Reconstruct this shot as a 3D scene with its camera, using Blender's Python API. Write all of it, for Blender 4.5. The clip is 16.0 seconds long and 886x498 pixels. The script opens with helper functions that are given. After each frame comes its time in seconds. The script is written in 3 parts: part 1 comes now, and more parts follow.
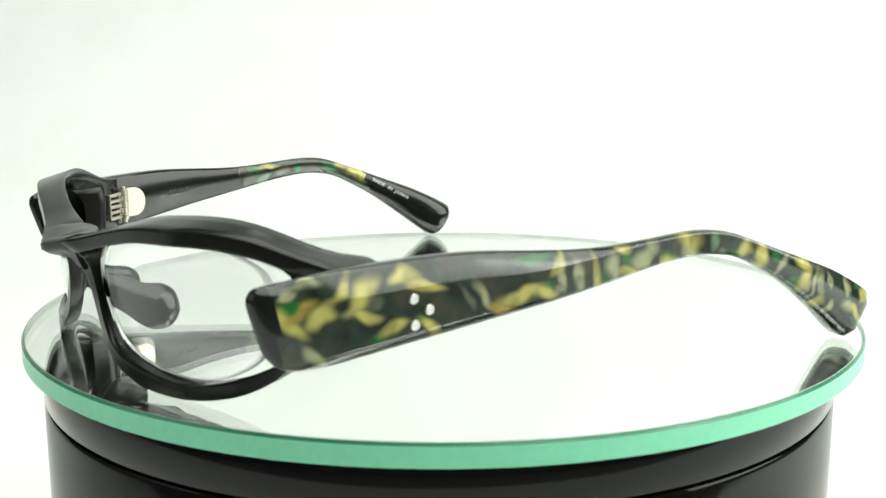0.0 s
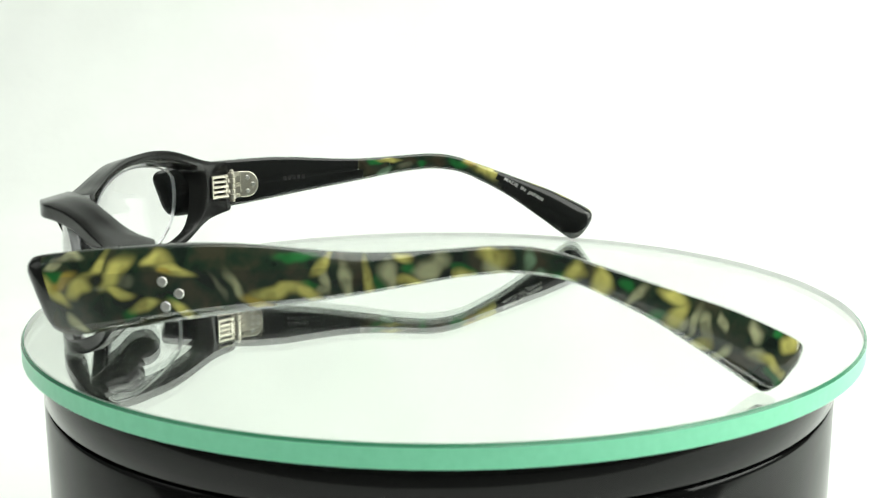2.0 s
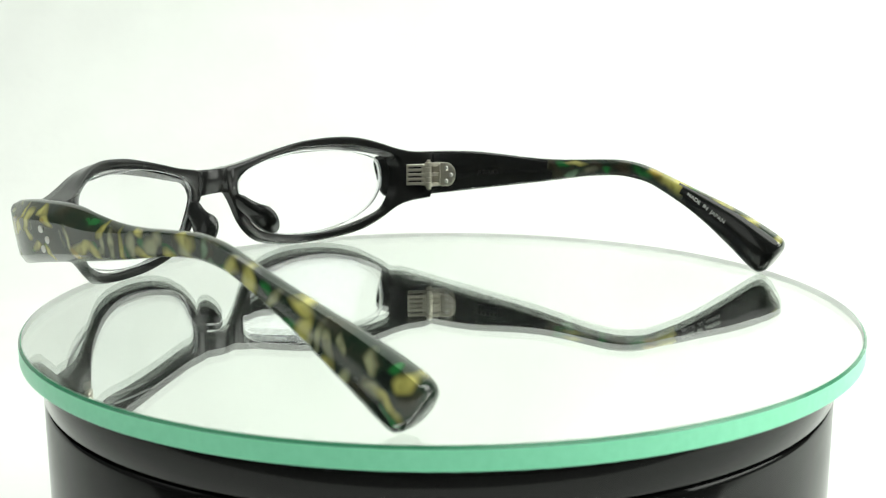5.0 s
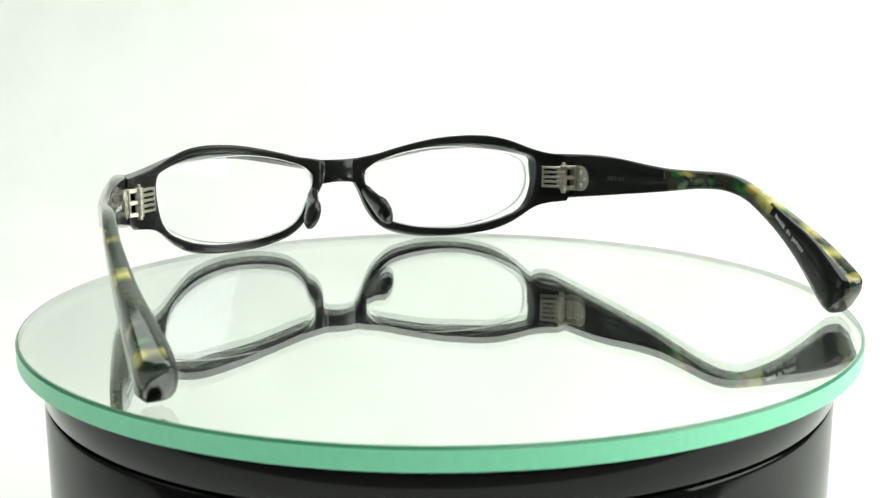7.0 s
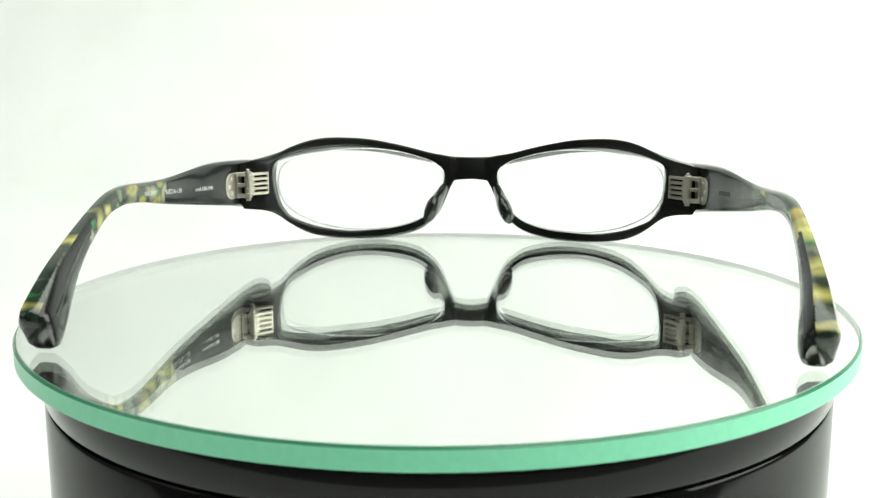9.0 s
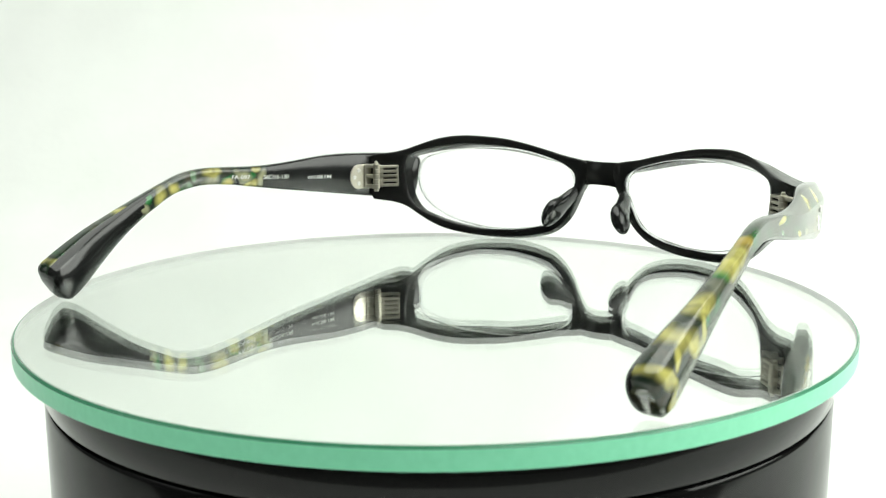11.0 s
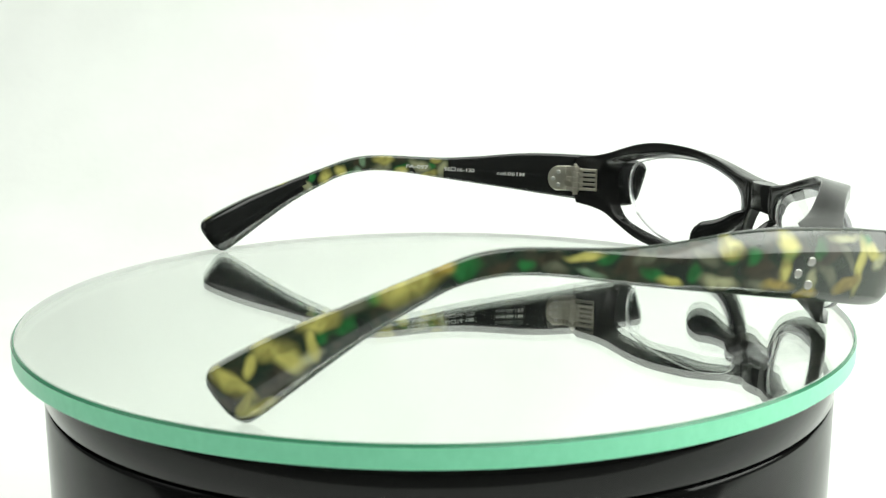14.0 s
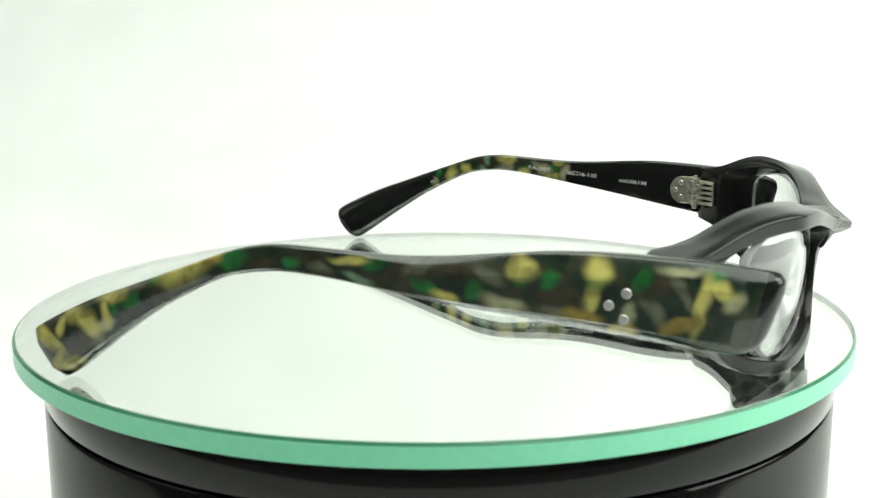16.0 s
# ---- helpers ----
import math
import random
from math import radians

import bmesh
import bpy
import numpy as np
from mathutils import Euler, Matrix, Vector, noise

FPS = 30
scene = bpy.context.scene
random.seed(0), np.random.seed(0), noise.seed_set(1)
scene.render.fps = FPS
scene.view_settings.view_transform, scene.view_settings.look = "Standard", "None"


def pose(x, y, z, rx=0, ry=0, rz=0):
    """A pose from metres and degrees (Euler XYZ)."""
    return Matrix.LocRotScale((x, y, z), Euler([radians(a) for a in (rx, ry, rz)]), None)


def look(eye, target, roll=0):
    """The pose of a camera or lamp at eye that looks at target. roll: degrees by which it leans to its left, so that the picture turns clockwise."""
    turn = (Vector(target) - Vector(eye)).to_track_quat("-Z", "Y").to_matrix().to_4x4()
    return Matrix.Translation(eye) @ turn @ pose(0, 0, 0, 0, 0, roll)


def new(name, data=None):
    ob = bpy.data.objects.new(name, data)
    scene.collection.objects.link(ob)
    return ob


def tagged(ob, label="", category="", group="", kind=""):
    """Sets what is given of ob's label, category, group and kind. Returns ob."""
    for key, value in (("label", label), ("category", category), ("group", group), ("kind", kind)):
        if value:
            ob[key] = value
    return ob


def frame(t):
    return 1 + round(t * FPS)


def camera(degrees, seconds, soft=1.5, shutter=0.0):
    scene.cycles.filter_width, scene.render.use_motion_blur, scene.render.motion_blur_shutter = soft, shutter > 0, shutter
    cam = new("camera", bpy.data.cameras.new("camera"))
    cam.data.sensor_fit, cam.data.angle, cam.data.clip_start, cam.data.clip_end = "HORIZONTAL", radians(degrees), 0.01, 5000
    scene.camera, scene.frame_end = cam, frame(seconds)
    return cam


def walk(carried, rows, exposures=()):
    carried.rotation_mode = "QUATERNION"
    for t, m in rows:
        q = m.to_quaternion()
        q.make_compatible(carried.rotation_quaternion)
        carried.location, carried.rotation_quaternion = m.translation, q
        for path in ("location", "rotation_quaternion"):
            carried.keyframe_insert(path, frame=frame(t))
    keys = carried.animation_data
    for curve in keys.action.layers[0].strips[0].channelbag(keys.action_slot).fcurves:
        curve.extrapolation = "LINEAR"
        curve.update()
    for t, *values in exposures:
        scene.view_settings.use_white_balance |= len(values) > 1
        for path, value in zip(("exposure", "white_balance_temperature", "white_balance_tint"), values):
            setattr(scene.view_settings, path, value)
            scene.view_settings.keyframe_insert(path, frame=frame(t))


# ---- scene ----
cam = camera(44.37, 16.0, 1.2)
cam.data.dof.use_dof, cam.data.dof.focus_distance, cam.data.dof.aperture_fstop = True, 0.300, 33.0
STAND = pose(0, -0.285, 0.06858, 79.182, 0, -0.1445) @ pose(0, 0, 0, 0, 0, -0.145)
walk(cam, [(0.0, STAND), (16.0, STAND)], [(0.0, 0.0), (16.0, 0.0)])

# ---- light ----
world = bpy.data.worlds.new("studio")
scene.world = world
world.use_nodes = True
world.node_tree.nodes["Background"].inputs["Color"].default_value = (0.97, 1.0, 0.965, 1)
world.node_tree.nodes["Background"].inputs["Strength"].default_value = 0.35


def softbox(name, eye, target, width, height, watts):
    lamp = bpy.data.lights.new(name, "AREA")
    lamp.shape, lamp.size, lamp.size_y, lamp.energy = "RECTANGLE", width, height, watts
    lamp.color = (0.958, 1.0, 0.924)
    ob = new(name, lamp)
    ob.matrix_world = look(eye, target)
    return ob


softbox("softbox_above", (0.32, -0.2, 1.2), (0.16, -0.1, 0), 1.2, 1.9, 26.5)
softbox("softbox_side", (1.15, -0.1, 0.55), (0.15, 0.35, 0.1), 0.8, 0.9, 11.5)
softbox("softbox_fill", (-1.1, -0.25, 0.6), (0, 0.2, 0.1), 0.6, 0.8, 1.2)


# ---- materials ----
class Nodes:
    def __init__(self, name):
        self.material = bpy.data.materials.new(name)
        self.material.use_nodes = True
        self.tree = self.material.node_tree
        self.shader = self.tree.nodes["Principled BSDF"]

    def add(self, kind, **inputs):
        node = self.tree.nodes.new(kind)
        for key, value in inputs.items():
            node.inputs[key.replace("_", " ")].default_value = value
        return node

    def link(self, a, out, b, into):
        self.tree.links.new(a.outputs[out], b.inputs[into])

    def put(self, **inputs):
        for key, value in inputs.items():
            self.shader.inputs[key.replace("_", " ")].default_value = value

    def ramp(self, source, out, stops):
        node = self.add("ShaderNodeValToRGB")
        ramp = node.color_ramp
        while len(ramp.elements) < len(stops):
            ramp.elements.new(0.5)
        for e, (at, colour) in zip(ramp.elements, stops):
            e.position, e.color = at, (*colour, 1)
        self.link(source, out, node, "Fac")
        return node

    def mix(self, factor, a, b):
        node = self.add("ShaderNodeMix")
        node.data_type = "RGBA"
        self.tree.links.new(factor, node.inputs["Factor"])
        for value, slot in ((a, 6), (b, 7)):
            if isinstance(value, tuple):
                node.inputs[slot].default_value = (*value, 1)
            else:
                self.tree.links.new(value, node.inputs[slot])
        return node.outputs[2]

    def relief(self, scale, strength, distance, detail=3.0):
        coords = self.add("ShaderNodeTexCoord")
        grain = self.add("ShaderNodeTexNoise", Scale=scale, Detail=detail)
        self.link(coords, "Object", grain, "Vector")
        bump = self.add("ShaderNodeBump", Strength=strength, Distance=distance)
        self.link(grain, "Fac", bump, "Height")
        self.link(bump, "Normal", self.shader, "Normal")
        return grain


def black_acetate():
    n = Nodes("black_acetate")
    n.put(Base_Color=(0.012, 0.013, 0.0125, 1), Roughness=0.16, Specular_IOR_Level=0.46)
    grain = n.relief(900, 0.04, 0.0002)
    tone = n.ramp(grain, "Fac", [(0.3, (0.10,) * 3), (0.8, (0.19,) * 3)])
    n.link(tone, "Color", n.shader, "Roughness")
    return n.material


GREEN, MINT, SMOKE, CREAM = (0.018, 0.15, 0.036), (0.17, 0.28, 0.17), (0.12, 0.13, 0.085), (0.37, 0.38, 0.22)
YELLOW, AMBER, BROWN, INK = (0.52, 0.485, 0.135), (0.34, 0.26, 0.055), (0.042, 0.038, 0.022), (0.008, 0.014, 0.011)


def camouflage_acetate(name):
    """Marbled cellulose acetate: a dark smoky ground, and a function that presses soft chips of one colour into it."""
    n = Nodes(name)
    coords = n.add("ShaderNodeTexCoord")
    swirl = n.add("ShaderNodeTexNoise", Scale=170.0, Detail=1.0)
    n.link(coords, "Object", swirl, "Vector")
    shift = n.add("ShaderNodeVectorMath")
    shift.operation = "MULTIPLY_ADD"
    shift.inputs[1].default_value = (0.0036, 0.0036, 0.0036)
    n.link(swirl, "Color", shift, 0)
    centred = n.add("ShaderNodeVectorMath")
    centred.operation = "SUBTRACT"
    centred.inputs[1].default_value = (0.0018, 0.0018, 0.0018)
    n.link(coords, "Object", centred, 0)
    n.link(centred, "Vector", shift, 2)
    haze = n.add("ShaderNodeTexNoise", Scale=170.0, Detail=3.0)
    n.link(shift, "Vector", haze, "Vector")
    ground = n.ramp(haze, "Fac", [(0.34, (0.008, 0.014, 0.011)), (0.48, (0.016, 0.032, 0.019)), (0.66, (0.046, 0.046, 0.028))])
    cloud = n.add("ShaderNodeTexNoise", Scale=240.0, Detail=1.5)
    n.link(shift, "Vector", cloud, "Vector")
    n.shader_colour = ground.outputs["Color"]

    def chips(colour, spots, grow=0.98):
        """Soft lens-shaped chips through the sheet: (y, z, half length, half width) in millimetres and lean in degrees."""
        near = None
        for y, z, long, wide, lean in spots:
            laid = n.add("ShaderNodeMapping", Location=(0, y * 0.001, z * 0.001), Rotation=(radians(lean), 0, 0), Scale=(10, (long + 0.2) * grow * 0.001, (wide * 1.12 + 0.12) * grow * 0.001))
            laid.vector_type = "TEXTURE"
            n.link(shift, "Vector", laid, "Vector")
            far = n.add("ShaderNodeVectorMath")
            far.operation = "LENGTH"
            n.link(laid, "Vector", far, 0)
            reach = far.outputs["Value"]
            if near is not None:
                least = n.add("ShaderNodeMath")
                least.operation = "SMOOTH_MIN"
                least.inputs[2].default_value = 0.25
                n.tree.links.new(near, least.inputs[0])
                n.tree.links.new(reach, least.inputs[1])
                reach = least.outputs[0]
            near = reach
        body = n.add("ShaderNodeMapRange")
        body.interpolation_type = "SMOOTHSTEP"
        for slot, value in ((1, 0.35), (2, 1.42), (3, 0.95), (4, 0.0)):
            body.inputs[slot].default_value = value
        n.tree.links.new(near, body.inputs[0])
        paler = tuple(min(1.0, c * 1.2) for c in colour)
        deeper = tuple(c * 0.6 for c in colour)
        tone = n.ramp(cloud, "Fac", [(0.34, deeper), (0.5, colour), (0.68, paler)])
        n.shader_colour = n.mix(body.outputs[0], n.shader_colour, tone.outputs["Color"])

    return n, chips


def finish_acetate(n):
    n.tree.links.new(n.shader_colour, n.shader.inputs["Base Color"])
    n.put(Roughness=0.15, Specular_IOR_Level=0.5, Coat_Weight=0.25, Coat_Roughness=0.06)
    return n.material


def left_camouflage():
    n, chips = camouflage_acetate("left_camouflage")
    chips(GREEN, [(80.8, 24.1, 2.2, 0.9, 8), (66.9, 18.0, 1.5, 0.9, -20), (58.0, 20.5, 1.6, 0.6, 30), (31.9, 23.3, 1.8, 0.7, 22), (35.3, 29.3, 3.6, 0.6, 1), (19.4, 23.5, 1.9, 0.9, 82), (14.1, 26.8, 1.5, 1.1, 3), (3.5, 26.5, 2.9, 0.8, 17), (-15.3, 24.4, 2.9, 1.3, 31), (-26.8, 23.4, 1.4, 1.1, 32), (-33.1, 16.7, 2.3, 1.0, -11), (-57.0, 4.1, 2.5, 0.9, 33), (-57.2, 12.1, 1.1, 0.9, 6)])
    chips(BROWN, [(23.8, 25.1, 2.7, 0.8, -87), (-2.6, 27.8, 0.9, 0.6, 3), (-11.3, 28.2, 1.2, 0.7, 13), (-48.9, 7.7, 4.1, 2.3, -9)])
    chips(SMOKE, [(72.8, 22.7, 1.5, 0.4, 1), (67.0, 24.3, 1.8, 0.8, -10), (84.1, 22.8, 1.9, 1.0, 46), (49.7, 23.8, 2.7, 0.5, 66)])
    chips(MINT, [(-8.8, 28.3, 1.6, 1.0, -61), (-10.9, 25.8, 1.7, 1.0, -15)])
    chips(CREAM, [(78.4, 27.7, 2.8, 0.6, -12), (81.4, 26.0, 1.5, 0.6, -21), (77.4, 15.1, 2.0, 0.9, 38), (46.3, 23.7, 3.1, 0.9, 58), (29.4, 24.9, 2.7, 0.7, 83), (29.9, 22.5, 1.6, 0.7, -44), (25.6, 24.9, 3.6, 0.9, 84), (17.8, 25.5, 2.9, 1.3, 78), (9.7, 27.2, 3.5, 1.6, -24), (-2.7, 26.7, 2.6, 1.4, 14)])
    chips(CREAM, [(-28.6, 21.2, 2.6, 1.1, -32), (-37.9, 15.6, 2.0, 0.9, -41), (-40.5, 16.0, 3.2, 0.9, -68), (-43.0, 15.3, 2.8, 0.9, 75), (-46.4, 15.8, 1.8, 0.7, 70), (-46.2, 9.8, 2.2, 1.1, -45), (-52.9, 12.8, 2.1, 0.9, 80), (-53.2, 8.4, 2.6, 1.1, 31), (-52.4, 2.2, 1.2, 0.8, 24)])
    chips(YELLOW, [(81.2, 21.2, 3.6, 1.3, 49), (76.0, 23.0, 4.0, 1.1, -47), (72.5, 27.1, 2.8, 0.8, -52), (69.5, 25.5, 3.9, 1.5, -43), (68.7, 22.3, 3.0, 0.9, 13), (61.6, 28.1, 2.4, 1.2, -3), (57.8, 26.4, 3.7, 1.0, 10), (63.6, 19.4, 2.9, 1.0, -15), (56.3, 19.1, 3.1, 0.9, 28), (38.2, 22.7, 4.6, 1.1, -9), (32.8, 22.1, 2.7, 0.9, 27), (30.6, 27.5, 2.4, 1.0, -58), (21.6, 25.2, 3.7, 0.9, 83)])
    chips(YELLOW, [(12.8, 24.0, 3.4, 1.0, 8), (15.4, 28.8, 1.7, 0.8, 6), (10.7, 23.7, 2.5, 0.9, 4), (3.3, 25.4, 2.4, 1.0, 3), (-2.2, 29.2, 2.9, 1.3, 3), (-17.0, 26.1, 2.0, 1.4, 48), (-22.1, 24.5, 2.6, 1.6, 67), (-36.1, 20.8, 2.9, 1.1, 26), (-36.8, 17.3, 3.0, 1.3, -49), (-42.3, 11.4, 2.1, 1.2, -39), (-56.9, 6.3, 3.3, 1.0, 35), (-59.8, 10.3, 2.1, 1.1, -5)])
    chips(AMBER, [(79.2, 23.2, 3.0, 0.9, -39), (59.7, 26.0, 1.0, 0.5, 3), (42.7, 20.8, 2.9, 0.9, 17)])
    chips(INK, [(73.4, 24.4, 1.5, 1.2, -31), (7.5, 25.5, 1.1, 0.8, -23)])
    return finish_acetate(n)


def right_camouflage():
    n, chips = camouflage_acetate("right_camouflage")
    chips(BROWN, [(66.0, 26.0, 4.0, 2.0, 20), (48.0, 23.0, 4.5, 2.2, -30), (30.0, 27.5, 5.0, 1.4, 0), (18.0, 26.5, 4.0, 1.4, 20), (2.0, 28.5, 3.0, 1.2, 0), (-57.5, 5.0, 2.5, 1.6, 60), (-48.0, 9.5, 4.0, 1.8, 30)])
    chips(GREEN, [(46.5, 26.5, 2.0, 1.2, 30), (24.0, 24.5, 2.4, 1.0, -20), (14.0, 28.5, 2.0, 1.0, 10), (63.0, 26.8, 1.8, 1.2, 40), (-36.0, 18.4, 2.0, 1.0, 30)])
    chips(SMOKE, [(35.5, 26.8, 3.0, 1.2, -20), (22.0, 27.6, 2.6, 1.0, 15), (4.0, 26.8, 2.6, 0.9, -10), (47.0, 20.0, 2.6, 1.0, -25), (-44.6, 9.6, 2.4, 1.0, 40)])
    chips(GREEN, [(-40.3, 16.5, 1.5, 0.9, 45), (-31.0, 23.1, 1.7, 1.2, 45), (-14.5, 27.6, 2.6, 1.3, 18), (-2.0, 27.5, 1.0, 0.7, -1), (33.1, 23.9, 1.2, 0.9, -1), (41.2, 26.4, 1.0, 0.8, -1), (54.7, 26.0, 1.4, 0.8, 17), (75.5, 26.9, 1.3, 0.9, -3)], 1.22)
    chips(BROWN, [(-7.2, 27.8, 2.7, 0.9, 7)], 1.22)
    chips(SMOKE, [(-34.2, 21.2, 2.2, 0.8, 10), (65.0, 20.8, 3.0, 0.7, -50), (69.8, 23.8, 2.9, 0.7, -62)], 1.22)
    chips(MINT, [(10.7, 25.3, 1.9, 0.6, -27)], 1.22)
    chips(CREAM, [(-43.4, 12.5, 2.3, 0.8, 24), (38.7, 21.5, 3.3, 1.0, -16), (60.3, 20.0, 2.2, 0.9, 77), (69.7, 28.0, 3.3, 0.6, -9), (78.9, 22.3, 1.6, 1.1, 50)], 1.22)
    chips(YELLOW, [(-56.7, 8.6, 3.9, 1.0, -35), (-54.4, 4.7, 2.0, 0.7, 78), (-51.9, 4.0, 2.6, 1.1, 21), (-53.1, 12.0, 2.1, 0.7, 62), (-49.3, 14.8, 2.8, 1.4, -11), (-46.5, 12.8, 2.5, 1.1, -26), (-42.5, 15.3, 2.3, 0.9, -78), (-40.8, 19.2, 3.1, 1.1, 16), (-23.8, 25.5, 5.2, 1.8, 23), (9.6, 29.1, 2.8, 0.6, 2), (27.6, 22.7, 1.9, 0.8, -14), (41.2, 28.1, 2.3, 1.2, -12), (54.6, 28.0, 2.1, 1.4, -55), (53.4, 22.5, 2.6, 1.0, 79), (73.3, 22.2, 4.2, 1.0, 74), (76.6, 24.8, 2.4, 0.9, -26)], 1.22)
    chips(AMBER, [(-18.5, 27.4, 1.8, 0.8, 33), (52.6, 19.6, 2.8, 0.9, -2), (59.8, 17.5, 1.7, 0.8, -8), (70.1, 18.5, 2.6, 0.7, 11)], 1.22)
    return finish_acetate(n)


def clear_lens():
    n = Nodes("clear_lens")
    n.put(Base_Color=(0.99, 0.995, 1.0, 1), Roughness=0.0, IOR=1.27, Transmission_Weight=1.0, Specular_IOR_Level=0.5, Specular_Tint=(0.85, 0.8, 1.0, 1))
    return n.material


def ground_lens_edge():
    n = Nodes("ground_lens_edge")
    n.put(Base_Color=(0.93, 0.94, 0.96, 1), Roughness=0.35, Transmission_Weight=0.75, IOR=1.35)
    n.relief(1500, 0.1, 0.0001)
    return n.material


def painted_edge_glow():
    n = Nodes("painted_edge_glow")
    # Near-white opaque base paints in the light scattered inside the plate's mint edge.
    n.put(Base_Color=(0.985, 0.995, 0.988, 1), Roughness=0.9, Specular_IOR_Level=0.0)
    n.relief(800, 0.05, 0.0002)
    return n.material


def hinge_metal():
    n = Nodes("hinge_metal")
    n.put(Base_Color=(0.58, 0.55, 0.47, 1), Metallic=1.0, Roughness=0.4)
    n.relief(2500, 0.15, 0.0001)
    return n.material


def silver():
    n = Nodes("silver")
    n.put(Base_Color=(0.78, 0.77, 0.74, 1), Metallic=1.0, Roughness=0.3)
    n.relief(3000, 0.1, 0.0001)
    return n.material


def print_white():
    n = Nodes("print_white")
    n.put(Base_Color=(0.8, 0.81, 0.78, 1), Roughness=0.6)
    return n.material


def print_grey():
    n = Nodes("print_grey")
    n.put(Base_Color=(0.018, 0.018, 0.018, 1), Roughness=0.4)
    return n.material


def plate_glass():
    n = Nodes("plate_glass")
    n.put(Base_Color=(0.98, 1.0, 0.982, 1), Roughness=0.0, IOR=1.52, Transmission_Weight=1.0)
    return n.material


def ground_edge():
    n = Nodes("ground_glass_edge")
    n.put(Base_Color=(0.20, 0.74, 0.45, 1), Roughness=0.32, Specular_IOR_Level=0.35)
    grain = n.relief(600, 0.05, 0.0003)
    tone = n.ramp(grain, "Fac", [(0.3, (0.26, 0.80, 0.51)), (0.7, (0.29, 0.84, 0.55))])
    n.link(tone, "Color", n.shader, "Base Color")
    return n.material


def dark_reflection_chamfer():
    n = Nodes("dark_reflection_chamfer")
    # Dark green base colour holds the dark reflection seen in the polished chamfer.
    n.put(Base_Color=(0.05, 0.22, 0.12, 1), Roughness=0.15, Specular_IOR_Level=0.3)
    n.relief(500, 0.05, 0.0003)
    return n.material


def mirror_back():
    n = Nodes("mirror_back")
    n.put(Base_Color=(0.968, 0.995, 0.968, 1), Metallic=0.982, Roughness=0.0)
    return n.material


def gloss_black():
    n = Nodes("gloss_black_plastic")
    n.put(Base_Color=(0.006, 0.006, 0.006, 1), Roughness=0.1, Specular_IOR_Level=0.24)
    grain = n.relief(60, 0.03, 0.001)
    tone = n.ramp(grain, "Fac", [(0.3, (0.05,) * 3), (0.8, (0.11,) * 3)])
    n.link(tone, "Color", n.shader, "Roughness")
    return n.material


def white_cloth(name, scale):
    n = Nodes(name)
    grain = n.relief(scale, 0.35, 0.01, 5.0)
    tone = n.ramp(grain, "Fac", [(0.3, (0.80, 0.82, 0.80)), (0.7, (0.86, 0.88, 0.86))])
    n.link(tone, "Color", n.shader, "Base Color")
    n.put(Roughness=0.9, Specular_IOR_Level=0.1)
    return n.material


def wall_paint():
    n = Nodes("grey_wall_paint")
    grain = n.relief(40, 0.2, 0.002, 5.0)
    tone = n.ramp(grain, "Fac", [(0.3, (0.17, 0.175, 0.17)), (0.7, (0.21, 0.215, 0.21))])
    n.link(tone, "Color", n.shader, "Base Color")
    n.put(Roughness=0.8, Specular_IOR_Level=0.2)
    return n.material


def satin_acetate():
    n = Nodes("satin_black_acetate")
    n.put(Base_Color=(0.013, 0.0135, 0.013, 1), Roughness=0.2, Specular_IOR_Level=0.29)
    grain = n.relief(300, 0.02, 0.0002)
    tone = n.ramp(grain, "Fac", [(0.3, (0.16,) * 3), (0.8, (0.23,) * 3)])
    n.link(tone, "Color", n.shader, "Roughness")
    return n.material


BLACK, SATIN, LENS = black_acetate(), satin_acetate(), clear_lens()
CAMO = {-1: left_camouflage(), 1: right_camouflage()}
LENS_RIM, EDGE_GLOW = ground_lens_edge(), painted_edge_glow()
HINGE, SILVER, WHITE, GREY = hinge_metal(), silver(), print_white(), print_grey()
GLASS, EDGE, CHAMFER, MIRROR, PLASTIC = plate_glass(), ground_edge(), dark_reflection_chamfer(), mirror_back(), gloss_black()
CLOTH, PAINT = white_cloth("white_cloth", 9), wall_paint()


# ---- mesh helpers ----
def mesh_of(name, verts, faces, materials, slots=None, sharp=32, scale=1.0):
    data = bpy.data.meshes.new(name)
    data.from_pydata([Vector(v) * scale for v in verts], [], faces)
    for m in materials:
        data.materials.append(m)
    bm = bmesh.new()
    bm.from_mesh(data)
    if slots:
        bm.faces.ensure_lookup_table()
        for face, slot in zip(bm.faces, slots):
            face.material_index = slot
    bmesh.ops.recalc_face_normals(bm, faces=bm.faces)
    for face in bm.faces:
        face.smooth = len(face.verts) < 12
    bm.to_mesh(data)
    bm.free()
    data.set_sharp_from_angle(angle=radians(sharp))
    return data


def part(name, data, parent, label="", category=""):
    ob = new(name, data)
    ob.parent = parent
    return tagged(ob, label, category)


